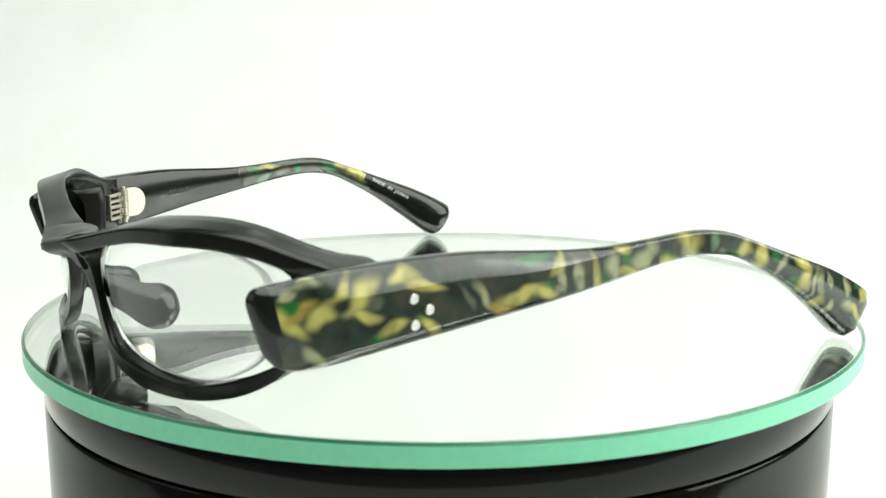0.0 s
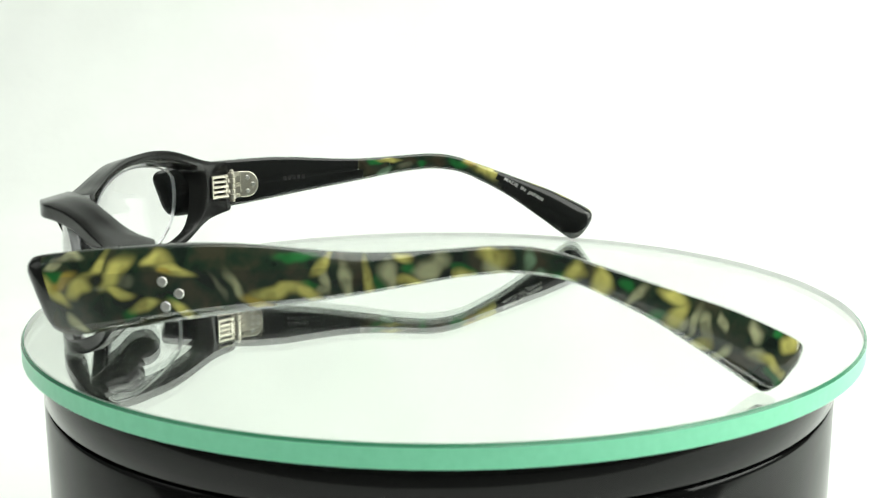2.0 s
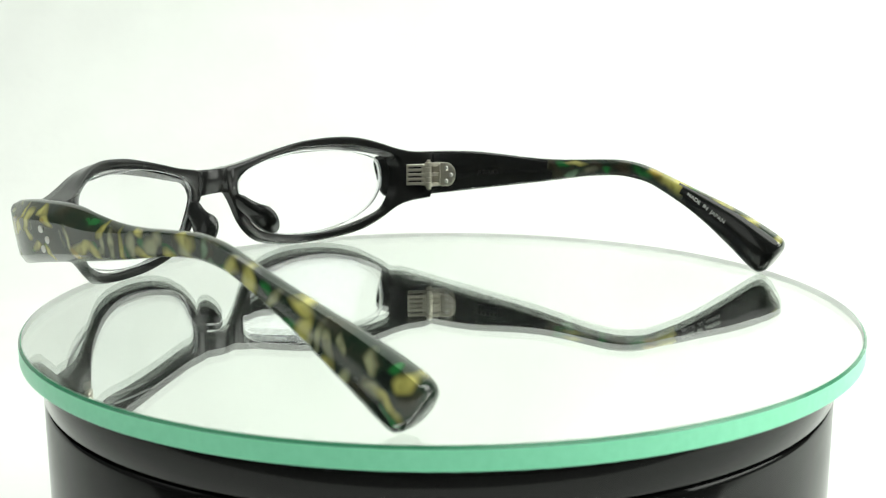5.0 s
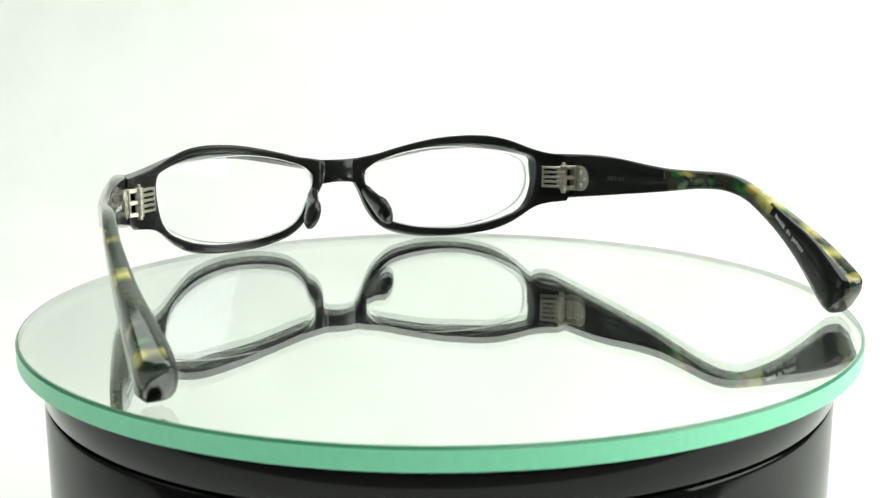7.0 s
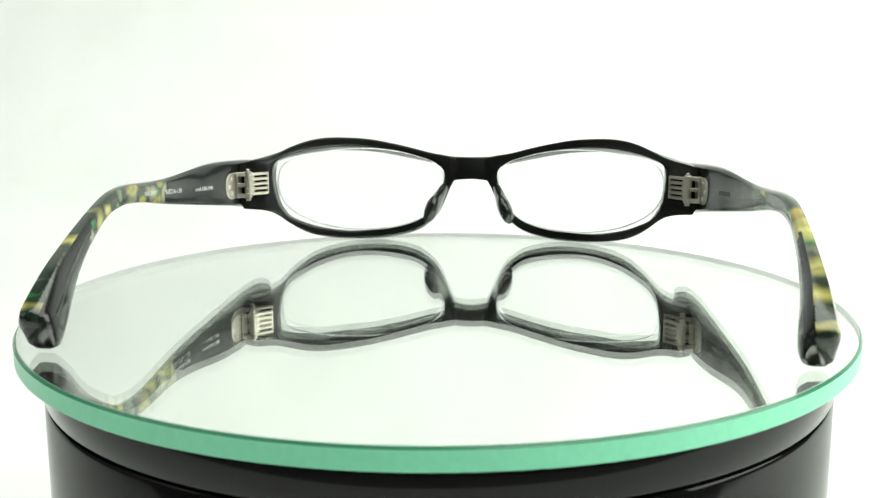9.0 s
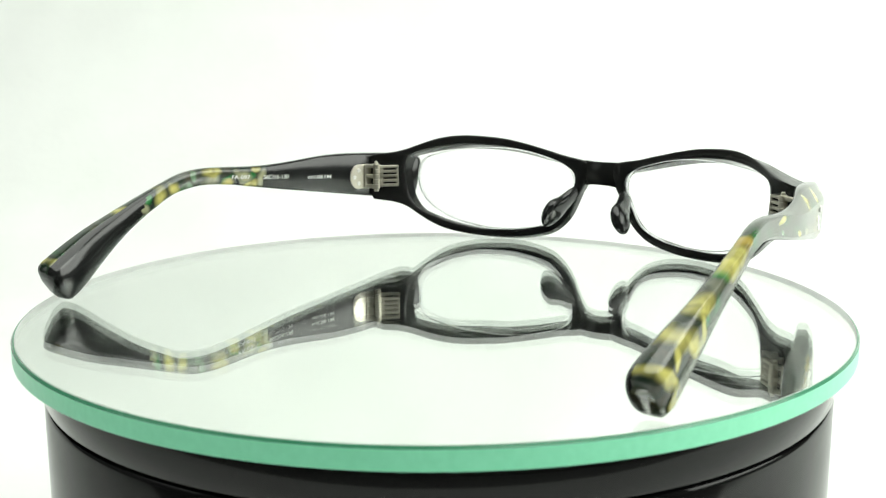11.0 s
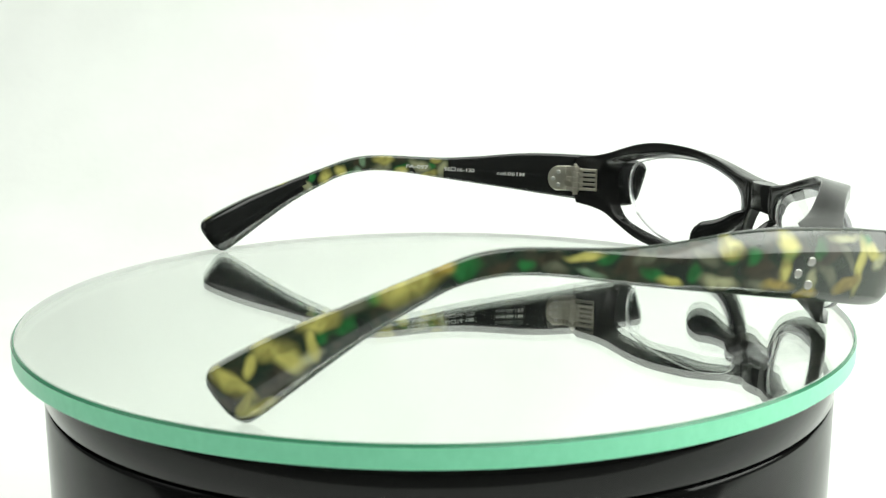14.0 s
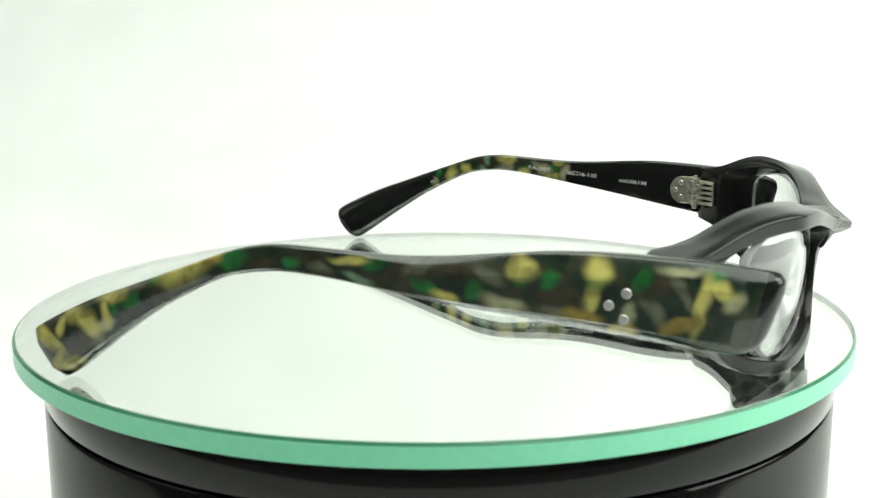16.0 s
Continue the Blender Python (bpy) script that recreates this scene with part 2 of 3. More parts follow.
def spline(points, count, closed=False):
    """Even samples of a smooth curve through the points."""
    pts = [np.array(p, float) for p in points]
    n, out = len(pts), []
    spans = n if closed else n - 1
    for i in range(spans):
        if closed:
            a, b, c, d = (pts[(i + k) % n] for k in (-1, 0, 1, 2))
        else:
            a, b, c, d = (pts[min(max(i + k, 0), n - 1)] for k in (-1, 0, 1, 2))
        for j in range(24):
            u = j / 24
            out.append(0.5 * (2 * b + (c - a) * u + (2 * a - 5 * b + 4 * c - d) * u * u + (3 * b - a - 3 * c + d) * u ** 3))
    out.append(pts[0] if closed else pts[-1])
    out = np.array(out)
    way = np.concatenate([[0], np.cumsum(np.linalg.norm(np.diff(out, axis=0), axis=1))])
    at = np.linspace(0, way[-1], count, endpoint=not closed)
    return np.stack([np.interp(at, way, out[:, k]) for k in range(out.shape[1])], 1)


def loft(rings, closed=False, caps=True):
    """Verts and faces through equal rings of points."""
    n, m = len(rings), len(rings[0])
    verts = [tuple(p) for ring in rings for p in ring]
    faces = []
    for i in range(n if closed else n - 1):
        for j in range(m):
            k = (j + 1) % m
            faces.append((i * m + j, i * m + k, ((i + 1) % n) * m + k, ((i + 1) % n) * m + j))
    if caps and not closed:
        faces.append(tuple(range(m)))
        faces.append(tuple((n - 1) * m + j for j in reversed(range(m))))
    return verts, faces


def joined(*pieces):
    verts, faces = [], []
    for v, f in pieces:
        base = len(verts)
        verts += list(v)
        faces += [tuple(base + i for i in face) for face in f]
    return verts, faces


def lathe(profile, count):
    """A turned solid round z from (radius, height) pairs, open at the axis ends with flat caps."""
    rings = [[(r * math.cos(2 * math.pi * j / count), r * math.sin(2 * math.pi * j / count), z) for j in range(count)] for r, z in profile]
    return loft(rings)


def rod(a, b, radius, count=14, bevel=0.0):
    """A cylinder from a to b with softened rims."""
    a, b = Vector(a), Vector(b)
    way = (b - a).normalized()
    side = way.orthogonal().normalized()
    other = way.cross(side)
    long = (b - a).length
    rings = []
    for d, r in ((0, radius - bevel), (bevel, radius), (long - bevel, radius), (long, radius - bevel)):
        rings.append([a + way * d + (side * math.cos(2 * math.pi * j / count) + other * math.sin(2 * math.pi * j / count)) * r for j in range(count)])
    return loft(rings)


def block(centre, ax, ay, az, size, bevel):
    """A bevelled bar with its own axes."""
    ax, ay, az = Vector(ax).normalized(), Vector(ay).normalized(), Vector(az).normalized()
    hx, hy, hz = (s / 2 for s in size)
    rings = []
    for z, inset in ((-hz, bevel), (-hz + bevel, 0), (hz - bevel, 0), (hz, bevel)):
        x, y, b = hx - inset, hy - inset, bevel
        corner = [(x - b, -y), (x, -y + b), (x, y - b), (x - b, y), (-x + b, y), (-x, y - b), (-x, -y + b), (-x + b, -y)]
        rings.append([Vector(centre) + ax * p + ay * q + az * z for p, q in corner])
    return loft(rings)


# ---- the studio ----
def backdrop():
    """A white cloth sweep: it lies on the floor, turns up in a wide curve and stands behind."""
    profile = [(-0.36, -0.12), (0.45, -0.12)]
    for k in range(1, 13):
        a = math.pi / 2 * k / 12
        profile.append((0.45 + 0.35 * math.sin(a), -0.12 + 0.35 * (1 - math.cos(a))))
    profile += [(0.80, 0.6), (0.82, 1.6)]
    way = np.concatenate([[0], np.cumsum([math.dist(a, b) for a, b in zip(profile, profile[1:])])])
    path = [(float(np.interp(w, way, [p[0] for p in profile])), float(np.interp(w, way, [p[1] for p in profile]))) for w in np.linspace(0, way[-1], 110)]
    verts, faces, across = [], [], 80
    for i, (y, z) in enumerate(path):
        for j in range(across + 1):
            x = -1.5 + 3.0 * j / across
            fold = 0.012 * noise.noise((x * 3.1, i * 0.11, 1.7)) + 0.004 * noise.noise((x * 11, i * 0.4, 4.0))
            rise = min(1.0, max(0.0, (z + 0.1) / 0.3))
            hem = 0.05 * noise.noise((x * 2.3, 0.0, 6.1)) * max(0.0, -y - 0.2) / 0.16
            verts.append((x, y + fold * rise + hem, z))
    for i in range(len(path) - 1):
        for j in range(across):
            a = i * (across + 1) + j
            faces.append((a, a + 1, a + across + 2, a + across + 1))
    ob = new("backdrop", mesh_of("backdrop", verts, faces, [CLOTH], sharp=80))
    return tagged(ob, "white cloth backdrop sweeping up behind the turntable", "backdrop", kind="structure")


def room_shell():
    def slab(name, x0, x1, y0, y1, z0, z1, label):
        centre = ((x0 + x1) / 2, (y0 + y1) / 2, (z0 + z1) / 2)
        v, f = block(centre, (1, 0, 0), (0, 1, 0), (0, 0, 1), (x1 - x0, y1 - y0, z1 - z0), 0.004)
        tagged(new(name, mesh_of(name, v, f, [PAINT])), label, name.split("_")[0], kind="structure")

    slab("wall_north", -2.0, 2.0, 1.6, 1.7, -0.125, 2.2, "grey painted wall behind the cloth backdrop")
    slab("wall_south", -2.0, 2.0, -2.1, -2.0, -0.125, 2.2, "grey painted wall of the small studio")
    slab("wall_east", 2.0, 2.1, -2.0, 1.6, -0.125, 2.2, "grey painted wall of the small studio")
    slab("wall_west", -2.1, -2.0, -2.0, 1.6, -0.125, 2.2, "grey painted wall of the small studio")
    slab("floor", -2.0, 2.0, -2.0, 1.6, -0.225, -0.125, "grey painted floor of the small studio")
    slab("ceiling", -2.0, 2.0, -2.0, 1.6, 2.2, 2.3, "grey painted ceiling of the small studio")


backdrop()
room_shell()

# ---- turntable ----
TURN = 14.465        # degrees a second, clockwise from above
START = 124.29


def turntable_base():
    base = tagged(new("turntable_base"), "round gloss black plastic turntable base with a thin seam", "turntable")
    base.location = (-0.0003, 0, -0.12)
    lift = 0.12
    rim = [(0.02, -0.0052), (0.0985, -0.0052), (0.1007, -0.0056), (0.1013, -0.0066), (0.1013, -0.0146), (0.1009, -0.0152), (0.0995, -0.0153), (0.02, -0.0153)]
    drum = [(0.02, -0.0158), (0.0995, -0.0158), (0.1009, -0.0160), (0.1013, -0.0168), (0.1013, -0.060), (0.1005, -0.066), (0.02, -0.066)]
    core = [(0.02, -0.1199), (0.0950, -0.1199), (0.0965, -0.118), (0.0965, -0.0665), (0.02, -0.0665)]
    for name, profile, label in (("platter", rim, "gloss black platter rim"), ("drum", drum, ""), ("foot", core, "")):
        v, f = lathe([(r, z + lift) for r, z in profile], 160)
        part(name, mesh_of(name, v, f, [PLASTIC], sharp=50), base, label)
    return base


def mirror_disc():
    """A round plate of float glass, silvered underneath, with a ground edge; a little off the axis."""
    low, r, count = -0.00485, 0.1066, 240
    disc = tagged(new("mirror_disc"), "round mirror glass plate with mint green ground edge", "mirror disc")

    def turned(profile, closed=False):
        rings = [[(0.00108 + q * math.cos(2 * math.pi * j / count), 0.00055 + q * math.sin(2 * math.pi * j / count), z) for j in range(count)] for q, z in profile]
        return loft(rings, closed=closed)

    verts, faces = turned([(r - 0.0007, 0.0), (r - 0.0007, low)])
    part("glass_plate", mesh_of("glass_plate", verts, faces, [GLASS, EDGE_GLOW, MIRROR], [1] * count + [0, 2], sharp=15), disc, "clear float glass silvered underneath")
    verts, faces = turned([(r - 0.0006, -0.0001), (r - 0.0004, -0.00012), (r, -0.0006), (r, low + 0.0003), (r - 0.0003, low), (r - 0.0006, low)], closed=True)
    slots = [1 if k // count < 2 else 0 for k in range(len(faces))]
    part("ground_edge", mesh_of("ground_edge", verts, faces, [EDGE, CHAMFER], slots, sharp=25), disc, "mint green ground glass edge")
    return disc


turntable_base()
DISC = mirror_disc()

# ---- eyeglasses, in millimetres about the turntable's axis ----
MM = 0.001
GLASSES = tagged(new("eyeglasses"), "black acetate eyeglasses with camouflage temples standing open on mirror glass", "eyeglasses")
SHIFT = 1.2


def placed(verts):
    return [((x + SHIFT) * MM, y * MM, z * MM) for x, y, z in verts]


def wrap(x):
    """How far forward the back of the front stands, x from the middle."""
    x = abs(x)
    return 91.1 - 28.5 * (min(x, 70) / 70) ** 2.8 - 0.3 * max(0, x - 70)


OUTER = [(73.2, 30.2), (70.5, 30.4), (67, 30.9), (63.5, 32), (59.5, 33.9), (55.4, 35.5), (51, 36.4), (46.8, 36.6), (42, 36.4), (35, 35.7), (27.5, 34.2), (19.8, 32.3), (13.9, 30.7), (8, 29.7), (5, 28.8),
         (4.5, 26), (5.5, 21.5), (7.1, 18.6), (10.1, 12), (13.1, 8), (16.4, 5.2), (20, 3.4), (26, 1.9), (31.7, 1.2), (39.3, 1.2), (46.7, 2.0), (52.8, 3.6), (57, 5.9),
         (60.2, 8.5), (63.3, 11.5), (66, 13.2), (70.2, 14.5), (73.2, 15.2), (73.8, 23)]
INNER = [(64.6, 24), (64.4, 27.2), (63.4, 29.6), (60.4, 31), (56.3, 32.3), (51.2, 33.2), (46, 33.6), (40.6, 33.5), (35, 33.1), (27.5, 31.7), (19.8, 29.7), (13.9, 27.7),
         (10.4, 25.8), (9.2, 23.6), (9.3, 21), (10.1, 18.6), (11.6, 15.2), (13.6, 11.4), (17, 7.8), (21, 6), (26, 4.9), (31.7, 4.0), (39.3, 3.7), (44.8, 4.2),
         (50.1, 5.5), (53.6, 6.8), (56.9, 8.5), (60.2, 10.6), (62.2, 13.2), (63.7, 17)]


def by_angle(points, centre, angles):
    curve = spline(points, 400, closed=True)
    at = np.arctan2(curve[:, 1] - centre[1], curve[:, 0] - centre[0])
    order = np.argsort(at)
    at, curve = at[order], curve[order]
    at = np.concatenate([at - 2 * np.pi, at, at + 2 * np.pi])
    curve = np.concatenate([curve] * 3)
    return np.stack([np.interp(angles, at, curve[:, k]) for k in (0, 1)], 1)


RIM_CENTRE = (38.0, 20.0)
ANGLES = np.linspace(-np.pi, np.pi, 120, endpoint=False)
RIM_OUT, RIM_IN = by_angle(OUTER, RIM_CENTRE, ANGLES), by_angle(INNER, RIM_CENTRE, ANGLES)


def smooth_step(a, b, x):
    u = min(1.0, max(0.0, (x - a) / (b - a)))
    return u * u * (3 - 2 * u)


BROW = [(0, 102.5, 26.6), (10, 98.8, 28.6), (15, 97.5, 29.7), (25, 95.6, 32.0), (35, 93.7, 33.8), (45, 90.8, 34.4), (50, 87.4, 34.4), (55, 83.8, 34.0), (60, 80.3, 33.1), (65, 77.0, 31.6), (70, 73.8, 30.2), (76, 70.5, 29.0)]
LOWER = [(5, 95.8), (10, 94.3), (20, 93.8), (30, 92.0), (40, 89.0), (46, 86.4), (52, 82.6), (56, 79.3), (60, 76.4), (66, 73.5), (76, 70.0)]


BROW, LOWER = spline(BROW, 400), spline(LOWER, 400)


def table(rows, x, k=1):
    return float(np.interp(x, rows[:, 0], rows[:, k]))


def rim(side):
    """One eye of the front: slim below, open at the side, with a deep visor of a brow above."""
    rings = []
    for (ox, oz), (ix, iz) in zip(RIM_OUT, RIM_IN):
        brow = smooth_step(24.5, 30.0, oz) if ox > 30 else smooth_step(20, 29, oz)
        corners = {}
        for key, x, z, drop, level in (("out", ox, oz, -1.0, 0.0), ("in", ix, iz, -0.4, 3.1)):
            front = table(LOWER, x) + (table(BROW, x) - table(LOWER, x)) * brow
            height = z + drop * (1 - brow) * smooth_step(20, 8, z)
            height += (table(BROW, x, 2) - level - height) * brow
            corners[key] = (np.array((x, wrap(x), z)), np.array((x, front, height)))

        def at(s, u):
            a = corners["in"][0] + (corners["out"][0] - corners["in"][0]) * s
            b = corners["in"][1] + (corners["out"][1] - corners["in"][1]) * s
            return a + (b - a) * u

        deep = corners["out"][1][1] - corners["out"][0][1]
        r = min(0.16, 0.4 / deep)
        section = [(0.0, r), (0.10, r * 0.3), (0.28, 0.0), (0.76, 0.0), (0.93, r * 0.3), (1.0, r), (1.0, 0.35), (1.0, 0.7), (1.0, 1 - r * 0.4), (0.94, 1.0),
                   (0.8, 1.0), (0.2, 1.0), (0.06, 1.0), (0.0, 1 - r * 0.4), (0.0, 0.6), (0.0, 0.3)]
        rings.append([(side * p[0], p[1], p[2]) for p in (at(s, u) for s, u in section)])
    return loft(rings, closed=True)


def bridge():
    rings = []
    for x in np.linspace(-7.5, 7.5, 17):
        tip = table(BROW, abs(x))
        crest = table(BROW, abs(x), 2)
        back = 90.2 + 0.045 * x * x if abs(x) < 5.7 else 91.0
        low = 21.6 - 0.02 * x * x
        rings.append([(x, back + 0.5, low), (x, back, low + 1.0), (x, back, 28.5), (x, back + 0.5, 29.2), (x, back + 4.0, 28.9), (x, tip - 3, crest + 0.9), (x, tip - 0.7, crest + 0.4),
                      (x, tip, crest - 0.3), (x, tip - 0.2, crest - 1.6), (x, tip - 2.0, crest - 2.7), (x, back + 5.0, low + 0.8), (x, back + 2.5, low + 0.1)])
    return loft(rings)


def front_frame():
    verts, faces = joined(rim(1), rim(-1), bridge())
    front = part("front_frame", mesh_of("front_frame", placed(verts), faces, [SATIN], sharp=52), GLASSES, "gloss black acetate front with sculpted brow")
    trail = spline([(9.4, 92.3, 17.6), (9.9, 90.2, 17.0), (10.7, 87.4, 15.4), (11.6, 84.4, 13.7), (12.5, 81.6, 12.4), (12.9, 79.0, 11.6), (13.0, 76.9, 11.0)], 26)
    girth = spline([(0, 3.2), (0.15, 3.3), (0.3, 3.4), (0.45, 3.9), (0.62, 4.8), (0.75, 5.0), (0.87, 4.3), (0.95, 2.9), (1.0, 0.6)], 200)
    depth = spline([(0, 1.5), (0.2, 1.7), (0.45, 2.1), (0.7, 2.4), (0.86, 2.0), (0.95, 1.3), (1.0, 0.3)], 200)
    for side in (1, -1):
        rings = []
        for k, p in enumerate(trail):
            ahead = trail[min(k + 1, 25)] - trail[max(k - 1, 0)]
            ahead /= np.linalg.norm(ahead)
            flat = np.array((0.86, 0.30, 0.42))
            flat -= ahead * (flat @ ahead)
            flat /= np.linalg.norm(flat)
            broad = np.cross(ahead, flat)
            r = float(np.interp(k / 25, girth[:, 0], girth[:, 1]))
            thick = float(np.interp(k / 25, depth[:, 0], depth[:, 1]))
            turn = [(math.cos(b), math.sin(b)) for b in np.linspace(0, 2 * math.pi, 20, endpoint=False)]
            rings.append([(side * q[0], q[1], q[2]) for q in (p + flat * thick * c + broad * r * d for c, d in turn)])
        v, f = loft(rings)
        part("nose_pad", mesh_of("nose_pad", placed(v), f, [BLACK], sharp=60), front)
    return front


LENS_EDGE = [(65.3, 20), (64.8, 25), (62.5, 28.3), (57, 30.3), (50, 31.6), (42, 32.3), (33, 32.3), (25, 31.2), (18, 29.4), (12, 27), (9.5, 23), (10, 19), (12, 14.5),
             (15, 9.5), (20, 6.4), (27, 4.6), (35, 3.9), (43, 4.3), (51, 6.1), (57, 8.8), (61.5, 12), (64.3, 16)]


def lens(side):
    """A clear lens of mild curve, held below and at the nose, its outer edge free."""
    centre = np.array(RIM_CENTRE)
    edge = by_angle(LENS_EDGE, RIM_CENTRE, ANGLES)

    def skin(steps, lift):
        rings = []
        for s in steps:
            ring = []
            for p in edge:
                x, z = centre + (p - centre) * s
                ring.append((side * x, 92.4 - 13.2 * (x / 65) ** 2 - 2.0 * ((z - 20) / 20) ** 2 + lift, z))
            rings.append(ring)
        return rings

    v, f = loft(skin((0.02, 0.35, 0.7, 0.94, 0.985), 0.9) + skin((1.0,), 0.5) + skin((1.0,), -0.5) + skin((0.985, 0.94, 0.7, 0.35, 0.02), -0.9))
    m = len(edge)
    slots = [1 if 4 <= k // m <= 6 and k < 11 * m else 0 for k in range(len(f))]
    return part("lens", mesh_of("lens", placed(v), f, [LENS, LENS_RIM], slots, sharp=30), GLASSES, "clear lens with pale ground edge")


TOP = [(87.9, 26.4), (86, 27.7), (80.4, 28.8), (69, 30.0), (48, 31.0), (27, 29.8), (16, 29.7), (1, 30.6), (-4.7, 30.8), (-10, 30.4), (-15.3, 29.2), (-26, 25.5), (-37.4, 21.4), (-49, 17.1),
       (-60.8, 11.4), (-63.4, 8.7)]
LOW = [(84.2, 14.6), (81.5, 12.9), (77, 12.8), (65.7, 14.9), (48.4, 17.7), (27, 21.1), (16.4, 22.9), (6, 24.7), (-1, 25.5), (-6, 25.7), (-11, 25.2), (-15.4, 24.3), (-20.8, 22.1), (-32, 16.2),
       (-43.6, 8.4), (-53.5, 1.4), (-57.2, 0.15)]
FACE = spline([(-66, 86.6), (-40, 88.2), (-16, 88.6), (0, 87.4), (28, 85.4), (45, 83.2), (60, 80.9), (70, 79.0), (77, 77.0), (81, 75.5), (85, 73.6), (89, 71.4)], 300)
BREADTH = spline([(-66, 8.8), (-54, 7.8), (-44, 5.9), (-34, 4.5), (-20, 3.4), (0, 3.0), (18, 3.0), (36, 4.0), (46, 5.3), (60, 6.6), (76, 5.4), (89, 3.6)], 300)


OVAL = (258, 240, 212, 180, 150, 125, 106, 88, 66, 44, 22, 0, -24, -48, -74)


def outer_face(y):
    return float(np.interp(y, FACE[:, 0], FACE[:, 1]))


def temple_width(y):
    return float(np.interp(y, BREADTH[:, 0], BREADTH[:, 1]))


def splay(side, y):
    """How far the temple's end is bent outwards, a little differently on the two sides."""
    return (1.3 if side > 0 else 1.8) * min(1.0, max(0.0, (-12 - y) / 48))


def temple(side):
    steps = np.concatenate([[0, 0.0012, 0.003, 0.0055, 0.009, 0.0135, 0.019], np.linspace(0.026, 0.974, 84), [0.981, 0.9865, 0.991, 0.9945, 0.997, 0.9988, 1]])
    count = len(steps)
    fine = np.linspace(0, 1, 800)
    tops, lows = (np.stack([np.interp(steps, fine, c[:, k]) for k in (0, 1)], 1) for c in (spline(TOP, 800), spline(LOW, 800)))
    for edge in (tops, lows):
        edge[:, 0] += (1.5 if side > 0 else -0.7) * np.clip((-8 - edge[:, 0]) / 54, 0, 1)
    rings, spots = [], []
    for i in range(count):
        t, l = tops[i], lows[i]
        y = (t[0] + l[0]) / 2
        x, w, h = outer_face(y), temple_width(y), t[1] - l[1]
        x += splay(side, y)
        room = min(steps[i], 1 - steps[i]) * 155
        pinch = math.sqrt(max(0.02, 1 - max(0, 1 - room / (3.4 if y > 0 else 4.0)) ** 2))
        pinch = pinch if y > 0 else 1 - 0.42 * (1 - pinch)
        squeeze = 1 - 0.36 * (1 - math.sqrt(max(0.0, 1 - max(0, 1 - room / 2.4) ** 2)))
        facet = 3.6 * smooth_step(10, 45, y) * smooth_step(86, 78, y) + 0.7
        inset = 2.3 * smooth_step(6, 42, y) + 0.3
        low_facet = 0.7 + 1.5 * smooth_step(15, 60, y) * smooth_step(86, 76, y)
        low_inset = 0.6 + 0.7 * smooth_step(15, 60, y)
        path = [(low_inset + 0.25, 0.0), (low_inset, 0.08), (0.0, low_facet), (0.0, h * 0.45), (0.0, h - facet), (inset * 0.5, h - facet * 0.48), (inset, h - 0.35), (inset + 0.5, h),
                (w - 0.9, h), (w - 0.25, h - 0.3), (w, h - 1.0), (w, h * 0.5), (w, 1.0), (w - 0.25, 0.3), (w - 0.9, 0.0)]
        ring = []
        soft = smooth_step(72, 86, y) * 0.85
        oval = smooth_step(-12, -42, y)
        for (a, b), turn in zip(path, OVAL):
            p, v = 2 * a / w - 1, 2 * b / h - 1
            k = (abs(p) ** 3.2 + abs(v) ** 3.2) ** (1 / 3.2)
            k = 1 + soft * (1 / max(k, 1.0) - 1)
            c, d = math.cos(radians(turn)), math.sin(radians(turn))
            bend = 6.0 if c < 0 else 2.6
            reach = (abs(c) ** bend + abs(d) ** bend) ** (-1 / bend)
            p, v = p * k * (1 - oval) + c * reach * oval, v * k * (1 - oval) + d * reach * oval
            a, b = w / 2 * (1 + p), h / 2 * (1 + v)
            a = w / 2 + (a - w / 2) * pinch
            q = 0.5 + (b / h - 0.5) * squeeze
            ring.append((side * (x - a), l[0] + (t[0] - l[0]) * q, l[1] + (t[1] - l[1]) * q))
        rings.append(ring)
        spots.append(y)
    verts, faces = loft(rings)
    m, slots = len(rings[0]), []
    for i in range(count - 1):
        y = (spots[i] + spots[i + 1]) / 2
        for j in range(m):
            inner = 8 <= j <= 13
            dark = y > 83.5 - (j - 2) * 0.5 or (inner and (y > 21 - (j - 8) * 0.8 or y < -31 + (12 - j) * 1.5)) or (j == 7 and y > 30)
            slots.append(1 if dark else 0)
    slots += [1, 0 if side > 0 else 1]
    ob = part("temple", mesh_of("temple", placed(verts), faces, [CAMO[side], BLACK], slots, sharp=55), GLASSES, "camouflage acetate temple with black inner layer")
    crease = ob.data.attributes.get("sharp_edge") or ob.data.attributes.new("sharp_edge", "BOOLEAN", "EDGE")
    for edge in ob.data.edges:
        a, b = edge.vertices
        if a % m == b % m and a % m in (2, 4, 6) and spots[a // m] > -18 and spots[a // m] < 82:
            crease.data[edge.index].value = True
    for y, z, proud in ((60.1, 24.3, 0.42), (57.0, 22.0, 0.2), (59.7, 19.4, 0.12)):
        x = outer_face(y)
        v, f = rod((side * (x - 0.6), y, z), (side * (x + proud), y, z), 0.95, 20, 0.1)
        part("rivet", mesh_of("rivet", placed(v), f, [SILVER]), ob, "round silver rivet")
    return ob


